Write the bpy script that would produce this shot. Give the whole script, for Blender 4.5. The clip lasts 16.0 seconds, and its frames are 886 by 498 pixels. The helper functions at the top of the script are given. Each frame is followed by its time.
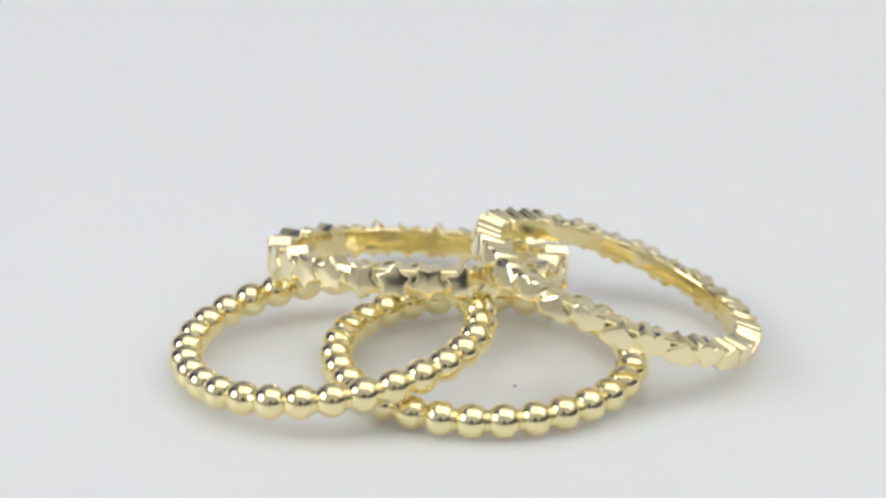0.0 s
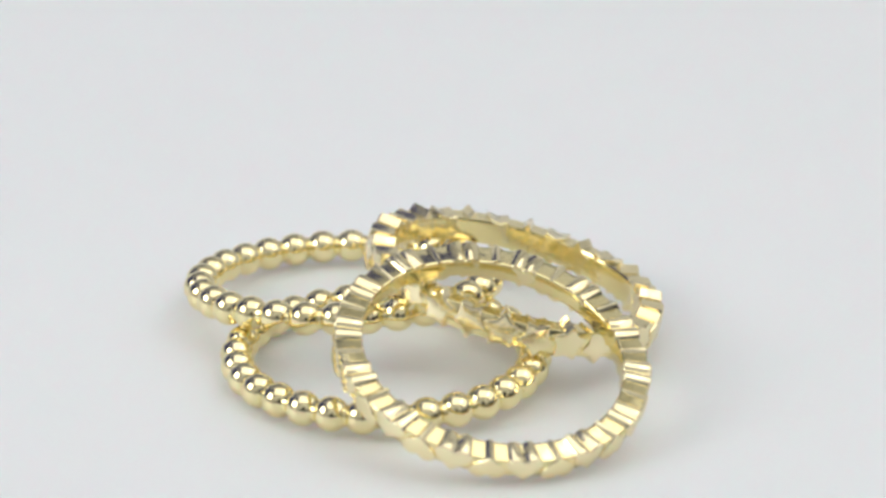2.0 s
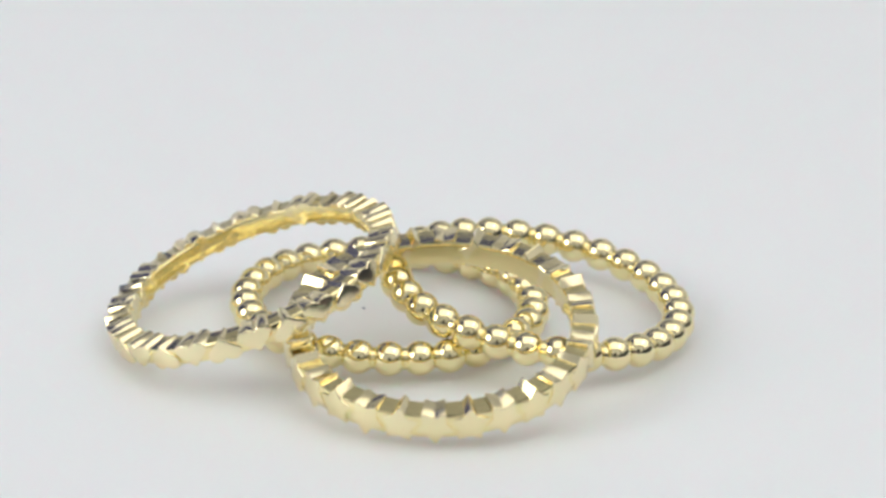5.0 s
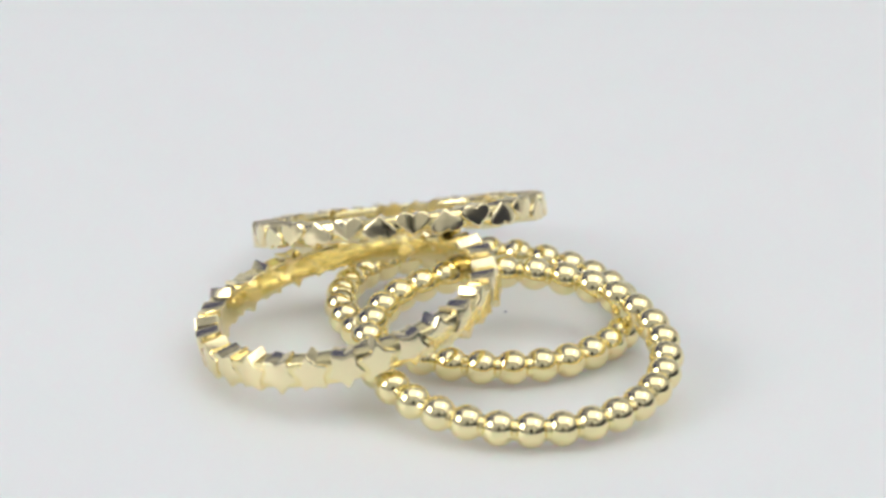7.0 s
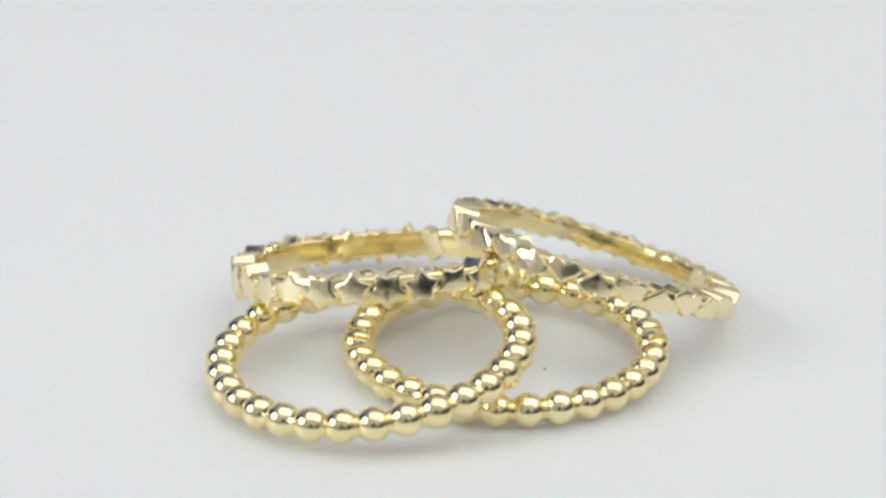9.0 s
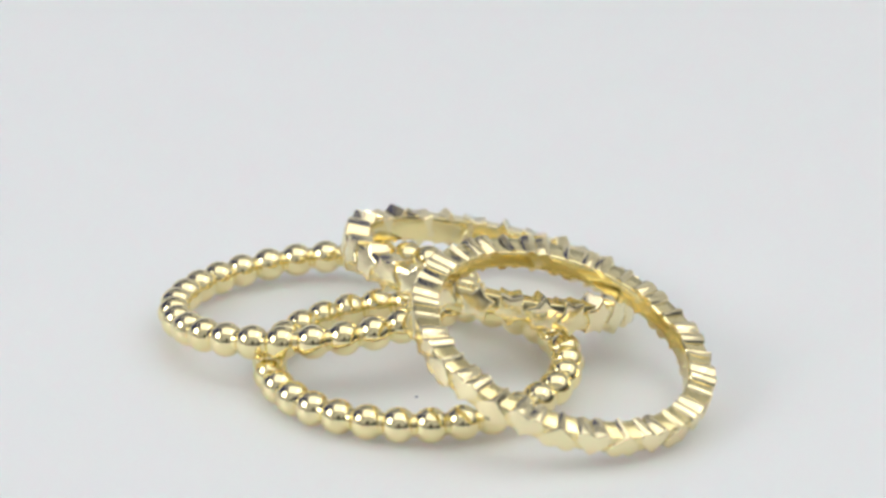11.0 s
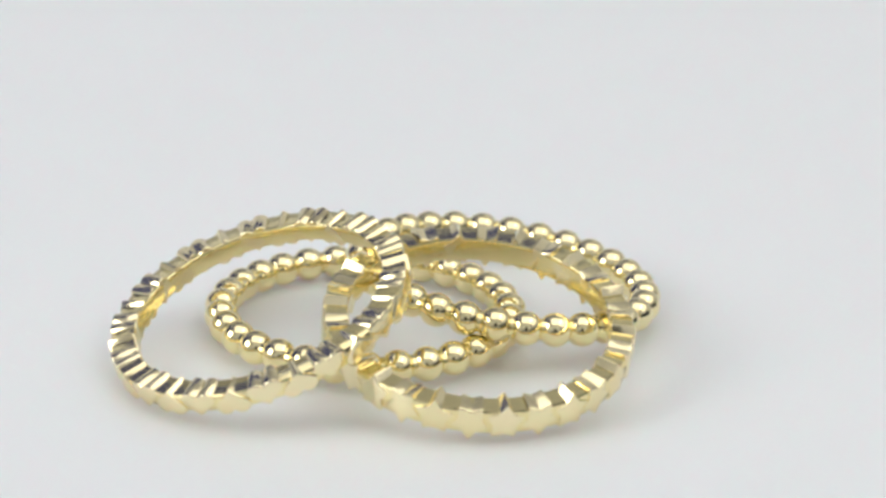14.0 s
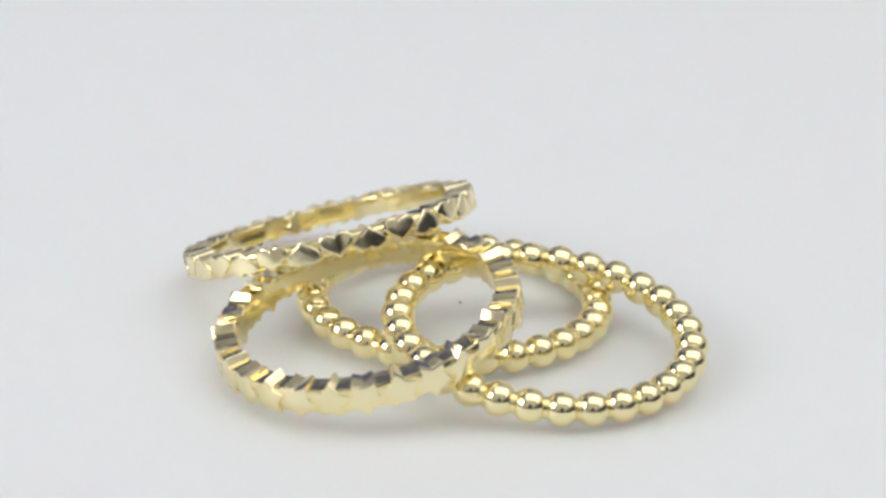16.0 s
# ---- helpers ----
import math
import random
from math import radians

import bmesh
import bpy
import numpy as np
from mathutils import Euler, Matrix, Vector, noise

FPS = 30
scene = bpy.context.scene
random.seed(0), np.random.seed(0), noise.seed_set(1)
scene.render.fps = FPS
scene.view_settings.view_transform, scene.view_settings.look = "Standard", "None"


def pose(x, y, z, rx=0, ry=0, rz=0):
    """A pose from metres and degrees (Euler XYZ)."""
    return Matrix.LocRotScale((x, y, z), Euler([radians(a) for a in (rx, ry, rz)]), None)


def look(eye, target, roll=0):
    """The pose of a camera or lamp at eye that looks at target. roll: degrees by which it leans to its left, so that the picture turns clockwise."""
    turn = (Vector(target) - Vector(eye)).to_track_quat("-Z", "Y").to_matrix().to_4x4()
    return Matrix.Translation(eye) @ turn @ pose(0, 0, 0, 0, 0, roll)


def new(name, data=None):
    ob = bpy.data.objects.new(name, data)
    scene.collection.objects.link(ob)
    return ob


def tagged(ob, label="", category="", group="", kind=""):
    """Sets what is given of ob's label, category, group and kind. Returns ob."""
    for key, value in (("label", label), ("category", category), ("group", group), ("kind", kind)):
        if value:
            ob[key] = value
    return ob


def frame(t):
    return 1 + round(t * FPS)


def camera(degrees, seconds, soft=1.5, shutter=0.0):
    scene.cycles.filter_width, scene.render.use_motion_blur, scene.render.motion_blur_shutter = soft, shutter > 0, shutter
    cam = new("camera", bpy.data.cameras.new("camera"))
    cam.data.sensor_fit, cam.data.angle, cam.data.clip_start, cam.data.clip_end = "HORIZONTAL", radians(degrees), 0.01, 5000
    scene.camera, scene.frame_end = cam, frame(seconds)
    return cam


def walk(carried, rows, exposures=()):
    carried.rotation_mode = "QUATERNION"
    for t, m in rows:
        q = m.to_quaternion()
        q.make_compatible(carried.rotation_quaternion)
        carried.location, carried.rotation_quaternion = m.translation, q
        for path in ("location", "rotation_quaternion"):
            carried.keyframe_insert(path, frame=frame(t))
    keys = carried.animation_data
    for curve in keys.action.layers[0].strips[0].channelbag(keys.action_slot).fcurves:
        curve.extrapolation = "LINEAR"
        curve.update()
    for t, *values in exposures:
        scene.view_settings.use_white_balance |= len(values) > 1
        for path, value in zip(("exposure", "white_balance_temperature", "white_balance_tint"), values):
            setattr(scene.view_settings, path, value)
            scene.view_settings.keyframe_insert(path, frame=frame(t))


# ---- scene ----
# The turntable's spin: one even turn in 9.67 s, clockwise seen from above
SPIN = -0.6499
SECONDS = 16.0


def spun(t):
    return Matrix.Rotation(SPIN * t, 4, "Z")


# ---- camera: stands still before the turntable ----
cam = camera(13.9645, SECONDS, soft=2.9)
EYE = Vector((0.0, -0.2217, 0.0974))
YAW, PITCH, ROLL = -0.0025, -0.3865, 1.2776
AHEAD = Vector((-math.sin(YAW) * math.cos(PITCH), math.cos(YAW) * math.cos(PITCH), math.sin(PITCH)))
STAND = look(EYE, EYE + AHEAD, ROLL)
walk(cam, [(0.0, STAND), (SECONDS, STAND)])
cam.data.dof.use_dof = True
cam.data.dof.focus_distance = 0.2385
cam.data.dof.aperture_fstop = 50

# ---- world and lamps ----
world = bpy.data.worlds.new("room_air")
scene.world = world
world.use_nodes = True
world.node_tree.nodes["Background"].inputs["Color"].default_value = (0.08, 0.09, 0.21, 1)
world.node_tree.nodes["Background"].inputs["Strength"].default_value = 1.0


def softbox(name, eye, target, width, height, watts, colour):
    lamp = bpy.data.lights.new(name, "AREA")
    lamp.shape, lamp.size, lamp.size_y = "RECTANGLE", width, height
    lamp.energy, lamp.color = watts, colour
    ob = new(name, lamp)
    ob.matrix_basis = look(eye, target)
    return ob


softbox("key_lamp", (-0.64, -0.26, 0.42), (0.0, 0.02, 0), 0.48, 0.38, 3.2, (0.985, 0.99, 0.985))
softbox("soft_panel", (0.37, -0.02, 0.36), (0, 0, 0.05), 0.46, 0.44, 0.64, (1.0, 0.98, 0.96))
softbox("top_panel", (0.06, -0.08, 0.545), (0.06, -0.08, 0), 0.62, 0.52, 1.11, (0.985, 0.99, 0.985))


# ---- materials ----
def material(name):
    m = bpy.data.materials.new(name)
    m.use_nodes = True
    return m, m.node_tree, m.node_tree.nodes["Principled BSDF"]


def noise_node(tree, scale, detail=4.0, source="Object"):
    co = tree.nodes.new("ShaderNodeTexCoord")
    n = tree.nodes.new("ShaderNodeTexNoise")
    n.inputs["Scale"].default_value, n.inputs["Detail"].default_value = scale, detail
    tree.links.new(co.outputs[source], n.inputs["Vector"])
    return n


def mapped(tree, source, low, high):
    r = tree.nodes.new("ShaderNodeMapRange")
    r.inputs["To Min"].default_value, r.inputs["To Max"].default_value = low, high
    tree.links.new(source, r.inputs["Value"])
    return r.outputs["Result"]


def mixed(tree, factor, a, b):
    m = tree.nodes.new("ShaderNodeMix")
    m.data_type = "RGBA"
    m.inputs["A"].default_value, m.inputs["B"].default_value = (*a, 1), (*b, 1)
    tree.links.new(factor, m.inputs["Factor"])
    return m.outputs["Result"]


def gold(name, a, b, rough_low, rough_high, relief):
    """Polished yellow gold: faint change of alloy from piece to piece, soft polishing marks."""
    m, tree, p = material(name)
    info = tree.nodes.new("ShaderNodeObjectInfo")
    tree.links.new(mixed(tree, info.outputs["Random"], a, b), p.inputs["Base Color"])
    p.inputs["Metallic"].default_value = 1.0
    fine = noise_node(tree, 2500.0, 3.0)
    tree.links.new(mapped(tree, fine.outputs["Fac"], rough_low, rough_high), p.inputs["Roughness"])
    wide = noise_node(tree, 700.0, 2.0)
    bump = tree.nodes.new("ShaderNodeBump")
    bump.inputs["Strength"].default_value, bump.inputs["Distance"].default_value = relief, 0.0001
    tree.links.new(wide.outputs["Fac"], bump.inputs["Height"])
    tree.links.new(bump.outputs["Normal"], p.inputs["Normal"])
    return m


def plain(name, a, b, scale, roughness, relief=0.0, source="Object"):
    """A matt surface with cloudy variation and, where given, fine relief."""
    m, tree, p = material(name)
    wide = noise_node(tree, scale, 5.0, source)
    tree.links.new(mixed(tree, wide.outputs["Fac"], a, b), p.inputs["Base Color"])
    p.inputs["Roughness"].default_value = roughness
    if relief:
        fine = noise_node(tree, scale * 40, 3.0, source)
        bump = tree.nodes.new("ShaderNodeBump")
        bump.inputs["Strength"].default_value, bump.inputs["Distance"].default_value = relief, 0.0002
        tree.links.new(fine.outputs["Fac"], bump.inputs["Height"])
        tree.links.new(bump.outputs["Normal"], p.inputs["Normal"])
    return m


GOLD_BEAD = gold("polished_bead_gold", (0.945, 0.827, 0.465), (0.955, 0.848, 0.505), 0.03, 0.08, 0.10)
GOLD_FACE = gold("polished_facet_gold", (0.95, 0.83, 0.50), (0.96, 0.855, 0.55), 0.12, 0.21, 0.28)
GOLD_BAND = gold("polished_band_gold", (0.935, 0.803, 0.41), (0.945, 0.823, 0.44), 0.12, 0.20, 0.45)
WHITE_TOP = plain("white_acrylic", (0.86, 0.875, 0.873), (0.885, 0.895, 0.893), 30.0, 0.42)
# the acrylic lets light spread under its surface
ACRYLIC = WHITE_TOP.node_tree.nodes["Principled BSDF"]
ACRYLIC.inputs["Subsurface Weight"].default_value = 1.0
ACRYLIC.inputs["Subsurface Radius"].default_value = (0.95, 0.80, 0.85)
ACRYLIC.inputs["Subsurface Scale"].default_value = 0.006
WHITE_BOARD = plain("white_foam_board", (0.78, 0.78, 0.78), (0.84, 0.84, 0.83), 8.0, 0.8, 0.2)
TENT_CLOTH = plain("white_tent_cloth", (0.72, 0.72, 0.71), (0.78, 0.78, 0.77), 8.0, 0.85, 0.2)
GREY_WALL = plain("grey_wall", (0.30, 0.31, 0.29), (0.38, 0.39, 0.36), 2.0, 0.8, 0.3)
DARK_FLOOR = plain("dark_floor", (0.13, 0.13, 0.12), (0.18, 0.18, 0.17), 3.0, 0.7, 0.2)
BLACK = plain("black_plastic", (0.012, 0.012, 0.013), (0.02, 0.02, 0.02), 60.0, 0.5)
LINT = plain("blue_lint", (0.10, 0.10, 0.24), (0.16, 0.16, 0.34), 4000.0, 0.9)


# ---- mesh helpers ----
def mesh_of(name, bm, mat, smooth=False):
    bmesh.ops.recalc_face_normals(bm, faces=bm.faces)
    me = bpy.data.meshes.new(name)
    bm.to_mesh(me)
    bm.free()
    me.materials.append(mat)
    for poly in me.polygons:
        poly.use_smooth = smooth
    return me


def part(name, me, parent, m=None, label=""):
    ob = new(name, me)
    ob.parent = parent
    if m is not None:
        ob.matrix_basis = m
    return tagged(ob, label) if label else ob


def box(bm, x0, y0, z0, x1, y1, z1, bevel=0.0):
    made = bmesh.ops.create_cube(bm, size=1.0)["verts"]
    for v in made:
        v.co = Vector((x0 + (v.co.x + 0.5) * (x1 - x0), y0 + (v.co.y + 0.5) * (y1 - y0), z0 + (v.co.z + 0.5) * (z1 - z0)))
    if bevel:
        edges = {e for v in made for e in v.link_edges}
        bmesh.ops.bevel(bm, geom=list(edges), offset=bevel, segments=2, affect="EDGES")


def lathe(bm, profile, steps, closed):
    """Turns a profile of (radius, height) about z. closed: the profile is a loop."""
    loops = [[bm.verts.new((r * math.cos(a), r * math.sin(a), z)) for r, z in profile]
             for a in (2 * math.pi * i / steps for i in range(steps))]
    n = len(profile)
    for i in range(steps):
        a, b = loops[i], loops[(i + 1) % steps]
        for j in range(n if closed else n - 1):
            k = (j + 1) % n
            bm.faces.new((a[j], b[j], b[k], a[k]))
    if not closed:
        bm.faces.new([l[0] for l in loops])
        bm.faces.new([l[-1] for l in reversed(loops)])


MM = 0.001

# ---- room, table and white boards round the turntable ----
FLOOR_Z, TABLE_Z = -0.79, -0.045


def structure(name, bm, mat, label, category):
    ob = new(name, mesh_of(name, bm, mat))
    return tagged(ob, label, category, kind="structure")


def room():
    bm = bmesh.new()
    box(bm, -4, -4, FLOOR_Z - 0.1, 4, 4, FLOOR_Z)
    structure("floor", bm, DARK_FLOOR, "plain dark studio floor", "floor")
    # two unseen walls, added so the gold mirrors something dark front and right
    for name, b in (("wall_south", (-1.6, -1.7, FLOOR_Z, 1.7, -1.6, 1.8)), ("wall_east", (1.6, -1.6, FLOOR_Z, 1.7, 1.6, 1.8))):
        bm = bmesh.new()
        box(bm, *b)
        structure(name, bm, GREY_WALL, "unseen plain grey wall added for dark reflections in the gold", "wall")


def table():
    base = new("table")
    base.matrix_basis = pose(0, 0, FLOOR_Z)
    height = TABLE_Z - FLOOR_Z
    bm = bmesh.new()
    box(bm, -0.6, -0.6, height - 0.03, 0.6, 0.6, height, 0.003)
    part("tabletop", mesh_of("tabletop", bm, WHITE_BOARD), base)
    bm = bmesh.new()
    box(bm, -0.025, -0.025, 0, 0.025, 0.025, height - 0.03, 0.002)
    leg = mesh_of("leg", bm, WHITE_BOARD)
    for sx in (-0.55, 0.55):
        for sy in (-0.55, 0.55):
            part("leg", leg, base, pose(sx, sy, 0))
    tagged(base, "plain white square table under the turntable", "table")


def boards():
    """An unseen white light tent round the plate, assumed from the reflections: open low to the front and one side,
    with a wide window for the key lamp and gaps high at the back and in the roof, placed so that the gold mirrors navy.
    """
    top = 0.55
    for name, *pieces in (
            ("backdrop_north", (-0.42, 0.42, TABLE_Z, 0.08, 0.43, 0.25), (-0.42, 0.42, 0.45, 0.08, 0.43, top), (0.08, 0.42, TABLE_Z, 0.42, 0.43, top)),
            ("backdrop_west", (-0.43, -0.42, TABLE_Z, -0.42, -0.32, top), (-0.43, -0.32, TABLE_Z, -0.42, 0.43, 0.09), (-0.43, -0.32, 0.47, -0.42, 0.43, top)),
            ("backdrop_east", (0.42, 0.10, TABLE_Z, 0.43, 0.43, top), (0.42, -0.43, 0.18, 0.43, 0.10, top)),
            ("backdrop_south", (-0.43, -0.43, TABLE_Z, -0.22, -0.42, top), (-0.22, -0.43, TABLE_Z, 0.24, -0.42, 0.045), (-0.22, -0.43, 0.11, 0.24, -0.42, top), (0.24, -0.43, 0.18, 0.42, -0.42, top)),
            ("backdrop_top", (-0.43, -0.43, top + 0.002, 0.43, -0.04, top + 0.012), (-0.43, 0.26, top + 0.002, 0.43, 0.43, top + 0.012), (-0.14, -0.04, top + 0.002, 0.43, 0.26, top + 0.012))):
        bm = bmesh.new()
        for b in pieces:
            box(bm, *b)
        structure(name, bm, TENT_CLOTH, "plain white light tent wall round the plate", "backdrop")


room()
table()
boards()


# ---- turntable ----
def turntable():
    bm = bmesh.new()
    lathe(bm, [(0.115, TABLE_Z), (0.120, TABLE_Z + 0.003), (0.120, -0.017), (0.116, -0.0142)], 96, False)
    drum = new("round_drum", mesh_of("round_drum", bm, WHITE_BOARD))
    tagged(drum, "white round drum that carries the turning plate", "drum")
    top = new("turntable")
    bm = bmesh.new()
    lathe(bm, [(0.168, -0.014), (0.170, -0.012), (0.170, -0.001), (0.169, 0.0)], 160, False)
    part("plate", mesh_of("plate", bm, WHITE_TOP), top)
    bm = bmesh.new()
    lathe(bm, [(0.1705, -0.013), (0.177, -0.013), (0.178, -0.011), (0.178, -0.002), (0.176, -0.0005), (0.1705, -0.001)], 160, True)
    part("edge_ring", mesh_of("edge_ring", bm, WHITE_BOARD, True), top)
    return tagged(top, "plain white turning display plate under the rings", "turntable")


PLATE = turntable()


def camera_stand():
    """The dark body and post behind the lens that the polished gold mirrors."""
    stand = new("camera_stand")
    stand.matrix_basis = pose(0.02, -0.31, TABLE_Z)
    bm = bmesh.new()
    box(bm, -0.045, -0.035, 0.11, 0.035, 0.03, 0.215, 0.006)
    part("body", mesh_of("body", bm, BLACK), stand)
    bm = bmesh.new()
    lathe(bm, [(0.045, 0.0), (0.045, 0.006), (0.014, 0.010), (0.012, 0.109)], 32, False)
    part("post", mesh_of("post", bm, BLACK, True), stand)
    return tagged(stand, "dark camera body on a black post by the plate", "camera stand")


camera_stand()


def lint():
    """A tiny crumb of dark blue fluff that lies on the plate."""
    bm = bmesh.new()
    bmesh.ops.create_icosphere(bm, subdivisions=2, radius=1.0)
    for v in bm.verts:
        w = 1 + 0.5 * noise.noise(v.co * 1.7)
        v.co = Vector((v.co.x * 0.13 * w, v.co.y * 0.07 * w, (v.co.z + 0.8) * 0.04 * w)) * MM
    return tagged(new("lint_speck", mesh_of("lint_speck", bm, LINT, True)), "tiny dark blue speck of lint on the white plate", "lint")


SPECK = lint()
SPECK_AT = pose(0.00546, -0.00592, 0, 0, 0, 20)


# ---- the four rings ----
def ring_pose(cx, cy, cz, nx, ny):
    """Ring centre in millimetres and the lean of its axis."""
    n = Vector((nx, ny, 1)).normalized()
    u = Vector((0, 1, 0)).cross(n).normalized()
    v = n.cross(u)
    m = Matrix((u, v, n)).transposed().to_4x4()
    return Matrix.Translation(Vector((cx, cy, cz)) * MM) @ m


def around(angle, radius, lean=(0, 0, 0)):
    """A place on a ring: x along the ring, y along its axis, z outwards."""
    a = radians(angle)
    out, along, up = Vector((math.cos(a), math.sin(a), 0)), Vector((-math.sin(a), math.cos(a), 0)), Vector((0, 0, 1))
    m = Matrix((along, up, along.cross(up))).transposed().to_4x4()
    return Matrix.Translation(out * radius) @ m @ pose(0, 0, 0, *lean)


BEADS, BEAD_R, BEAD_LINE = 30, 1.14 * MM, 9.75 * MM


def bead_mesh():
    bm = bmesh.new()
    bmesh.ops.create_uvsphere(bm, u_segments=32, v_segments=20, radius=BEAD_R)
    for v in bm.verts:
        v.co.x *= 1.02
    return mesh_of("bead", bm, GOLD_BEAD, True)


def core_mesh():
    bm = bmesh.new()
    tube = [(BEAD_LINE + 0.72 * MM * math.cos(a), 0.72 * MM * math.sin(a)) for a in (2 * math.pi * i / 16 for i in range(16))]
    lathe(bm, tube, 120, True)
    return mesh_of("core", bm, GOLD_BAND, True)


BEAD_MESH, CORE_MESH = bead_mesh(), core_mesh()


def bead_ring(phase, label):
    ring = new("bead_ring")
    part("core", CORE_MESH, ring)
    for i in range(BEADS):
        lean = [random.uniform(-4, 4) for _ in range(3)]
        part("bead", BEAD_MESH, ring, around(phase + i * 360 / BEADS, BEAD_LINE + random.uniform(-0.02, 0.02) * MM, lean))
    return tagged(ring, label, "ring", "gold stacking rings")


def prism(outline, inner, edge, mat, name, radius):
    """An outline (x, y in millimetres) drawn from the ring's outer face inwards to the radius inner, narrowing as the ring does.
    Both faces bend with the ring, the outer one swells a little, its rim is softened."""
    n = len(outline)
    centre = Vector((sum(p[0] for p in outline) / n, sum(p[1] for p in outline) / n))

    def level(bm, at, inset, scale):
        row = []
        for x, y in outline:
            d = Vector((x, y)) - centre
            q = centre + d * (1 - inset / max(d.length, 0.2)) * scale
            swell = 0.055 * (q.x * q.x + q.y * q.y) if at > inner + edge else 0
            a = q.x / radius
            row.append(bm.verts.new((math.sin(a) * at * MM, q.y * MM, (math.cos(a) * at - radius - swell) * MM)))
        return row

    bm = bmesh.new()
    steps = [(inner, 0.5, 0.6), (inner, 0.05, 1), (inner + 0.05, 0.0, 1), (radius - edge, 0.0, 1), (radius - edge * 0.3, edge * 0.35, 1)]
    steps += [(radius, edge, k) for k in (1, 0.8, 0.55, 0.28)]
    levels = [level(bm, *step) for step in steps]
    for a, b in zip(levels, levels[1:]):
        for i in range(n):
            j = (i + 1) % n
            bm.faces.new((a[i], a[j], b[j], b[i]))
    tip = bm.verts.new((0, centre.y * MM, -0.055 * centre.y ** 2 * MM))
    for i in range(n):
        bm.faces.new((levels[-1][i], levels[-1][(i + 1) % n], tip))
    bm.faces.new(list(reversed(levels[0])))
    me = mesh_of(name, bm, mat, True)
    me.set_sharp_from_angle(angle=radians(34))
    return me


def star_outline(outer, inner):
    """Five points, with each tip and each notch worn round."""
    corners = [Vector((math.sin(math.pi * i / 5), math.cos(math.pi * i / 5))) * (outer if i % 2 == 0 else inner) for i in range(10)]
    pts = []
    for i, c in enumerate(corners):
        before, after = (corners[i - 1] - c).normalized(), (corners[(i + 1) % 10] - c).normalized()
        cut = 0.13 if i % 2 == 0 else 0.10
        a, b = c + before * cut, c + after * cut
        pts += [tuple(a), tuple((a + b) * 0.22 + c * 0.56), tuple(b)]
    return pts


def heart_outline(width, height):
    pts = []
    for i in range(28):
        a = 2 * math.pi * i / 28
        x = math.sin(a) ** 3
        y = (13 * math.cos(a) - 5 * math.cos(2 * a) - 2 * math.cos(3 * a) - math.cos(4 * a)) / 15
        x, y = 0.74 * x + 0.26 * math.sin(a), 0.74 * (y + 0.17) + 0.26 * math.cos(a)
        pts.append((x * width / 2, y * height / 2))
    return list(reversed(pts))


def band_mesh(inner, outer, half, core):
    """The ring's wall behind the studs: a smooth wide lining inside, a narrower core that holds the studs."""
    loop = [(inner, -half * 0.7), (inner + 0.02, -half * 0.9), (inner + 0.08, -half), (inner + 0.24, -half)]
    loop += [(inner + 0.36, -core), (outer - 0.1, -core), (outer, -core * 0.85)]
    loop += [(r, -z) for r, z in reversed(loop)]
    bm = bmesh.new()
    lathe(bm, [(r * MM, z * MM) for r, z in loop], 120, True)
    me = mesh_of("band", bm, GOLD_BAND, True)
    me.set_sharp_from_angle(angle=radians(50))
    return me


def studded_ring(name, stud, stud_me, band_me, count, phase, radius, wobble, stagger, label):
    ring = new(name)
    part("band", band_me, ring)
    for i in range(count):
        flip = 180 if i % 2 else 0
        lean = (random.uniform(-wobble, wobble), random.uniform(-wobble, wobble), flip + random.uniform(-4, 4))
        m = around(phase + i * 360 / count, (radius + random.uniform(-0.04, 0.04)) * MM, lean)
        lift = Matrix.Translation((0, 0, (-stagger if i % 2 else stagger) * MM))
        part(stud, stud_me, ring, lift @ m)
    return tagged(ring, label, "ring", "gold stacking rings")


STAR = prism(star_outline(1.36, 0.86), 8.60, 0.11, GOLD_FACE, "star", 10.26)
HEART = prism(heart_outline(2.44, 1.84), 8.46, 0.11, GOLD_FACE, "heart", 10.26)
STAR_BAND = band_mesh(8.58, 10.12, 0.86, 0.84)
HEART_BAND = band_mesh(8.44, 10.10, 0.64, 0.60)

RINGS = [
    (bead_ring(-4.70, "polished gold ring of round beads leaning on a beaded ring"), ring_pose(-6.515, -4.520, 2.64, -0.147, -0.011)),
    (bead_ring(0.93, "polished gold ring of round beads lying flat on white"), ring_pose(3.420, -4.114, 1.31, -0.012, -0.022)),
    (studded_ring("star_ring", "star", STAR, STAR_BAND, 28, 4.2, 10.26, 3.0, 0.0, "polished gold ring of small stars leaning on beaded rings"), ring_pose(-1.132, 5.922, 3.90, 0.0215, 0.2434)),
    (studded_ring("heart_ring", "heart", HEART, HEART_BAND, 28, 100.0, 10.26, 3.0, 0.06, "polished gold ring of small hearts leaning steeply on the star ring"), ring_pose(12.119, 0.537, 4.52, 0.362, 0.078)),
]


# ---- what turns ----
def motions():
    times = [i * 0.25 for i in range(int(SECONDS / 0.25) + 1)]
    for ob, rest in RINGS + [(PLATE, Matrix.Identity(4)), (SPECK, SPECK_AT)]:
        walk(ob, [(t, spun(t) @ rest) for t in times])


motions()
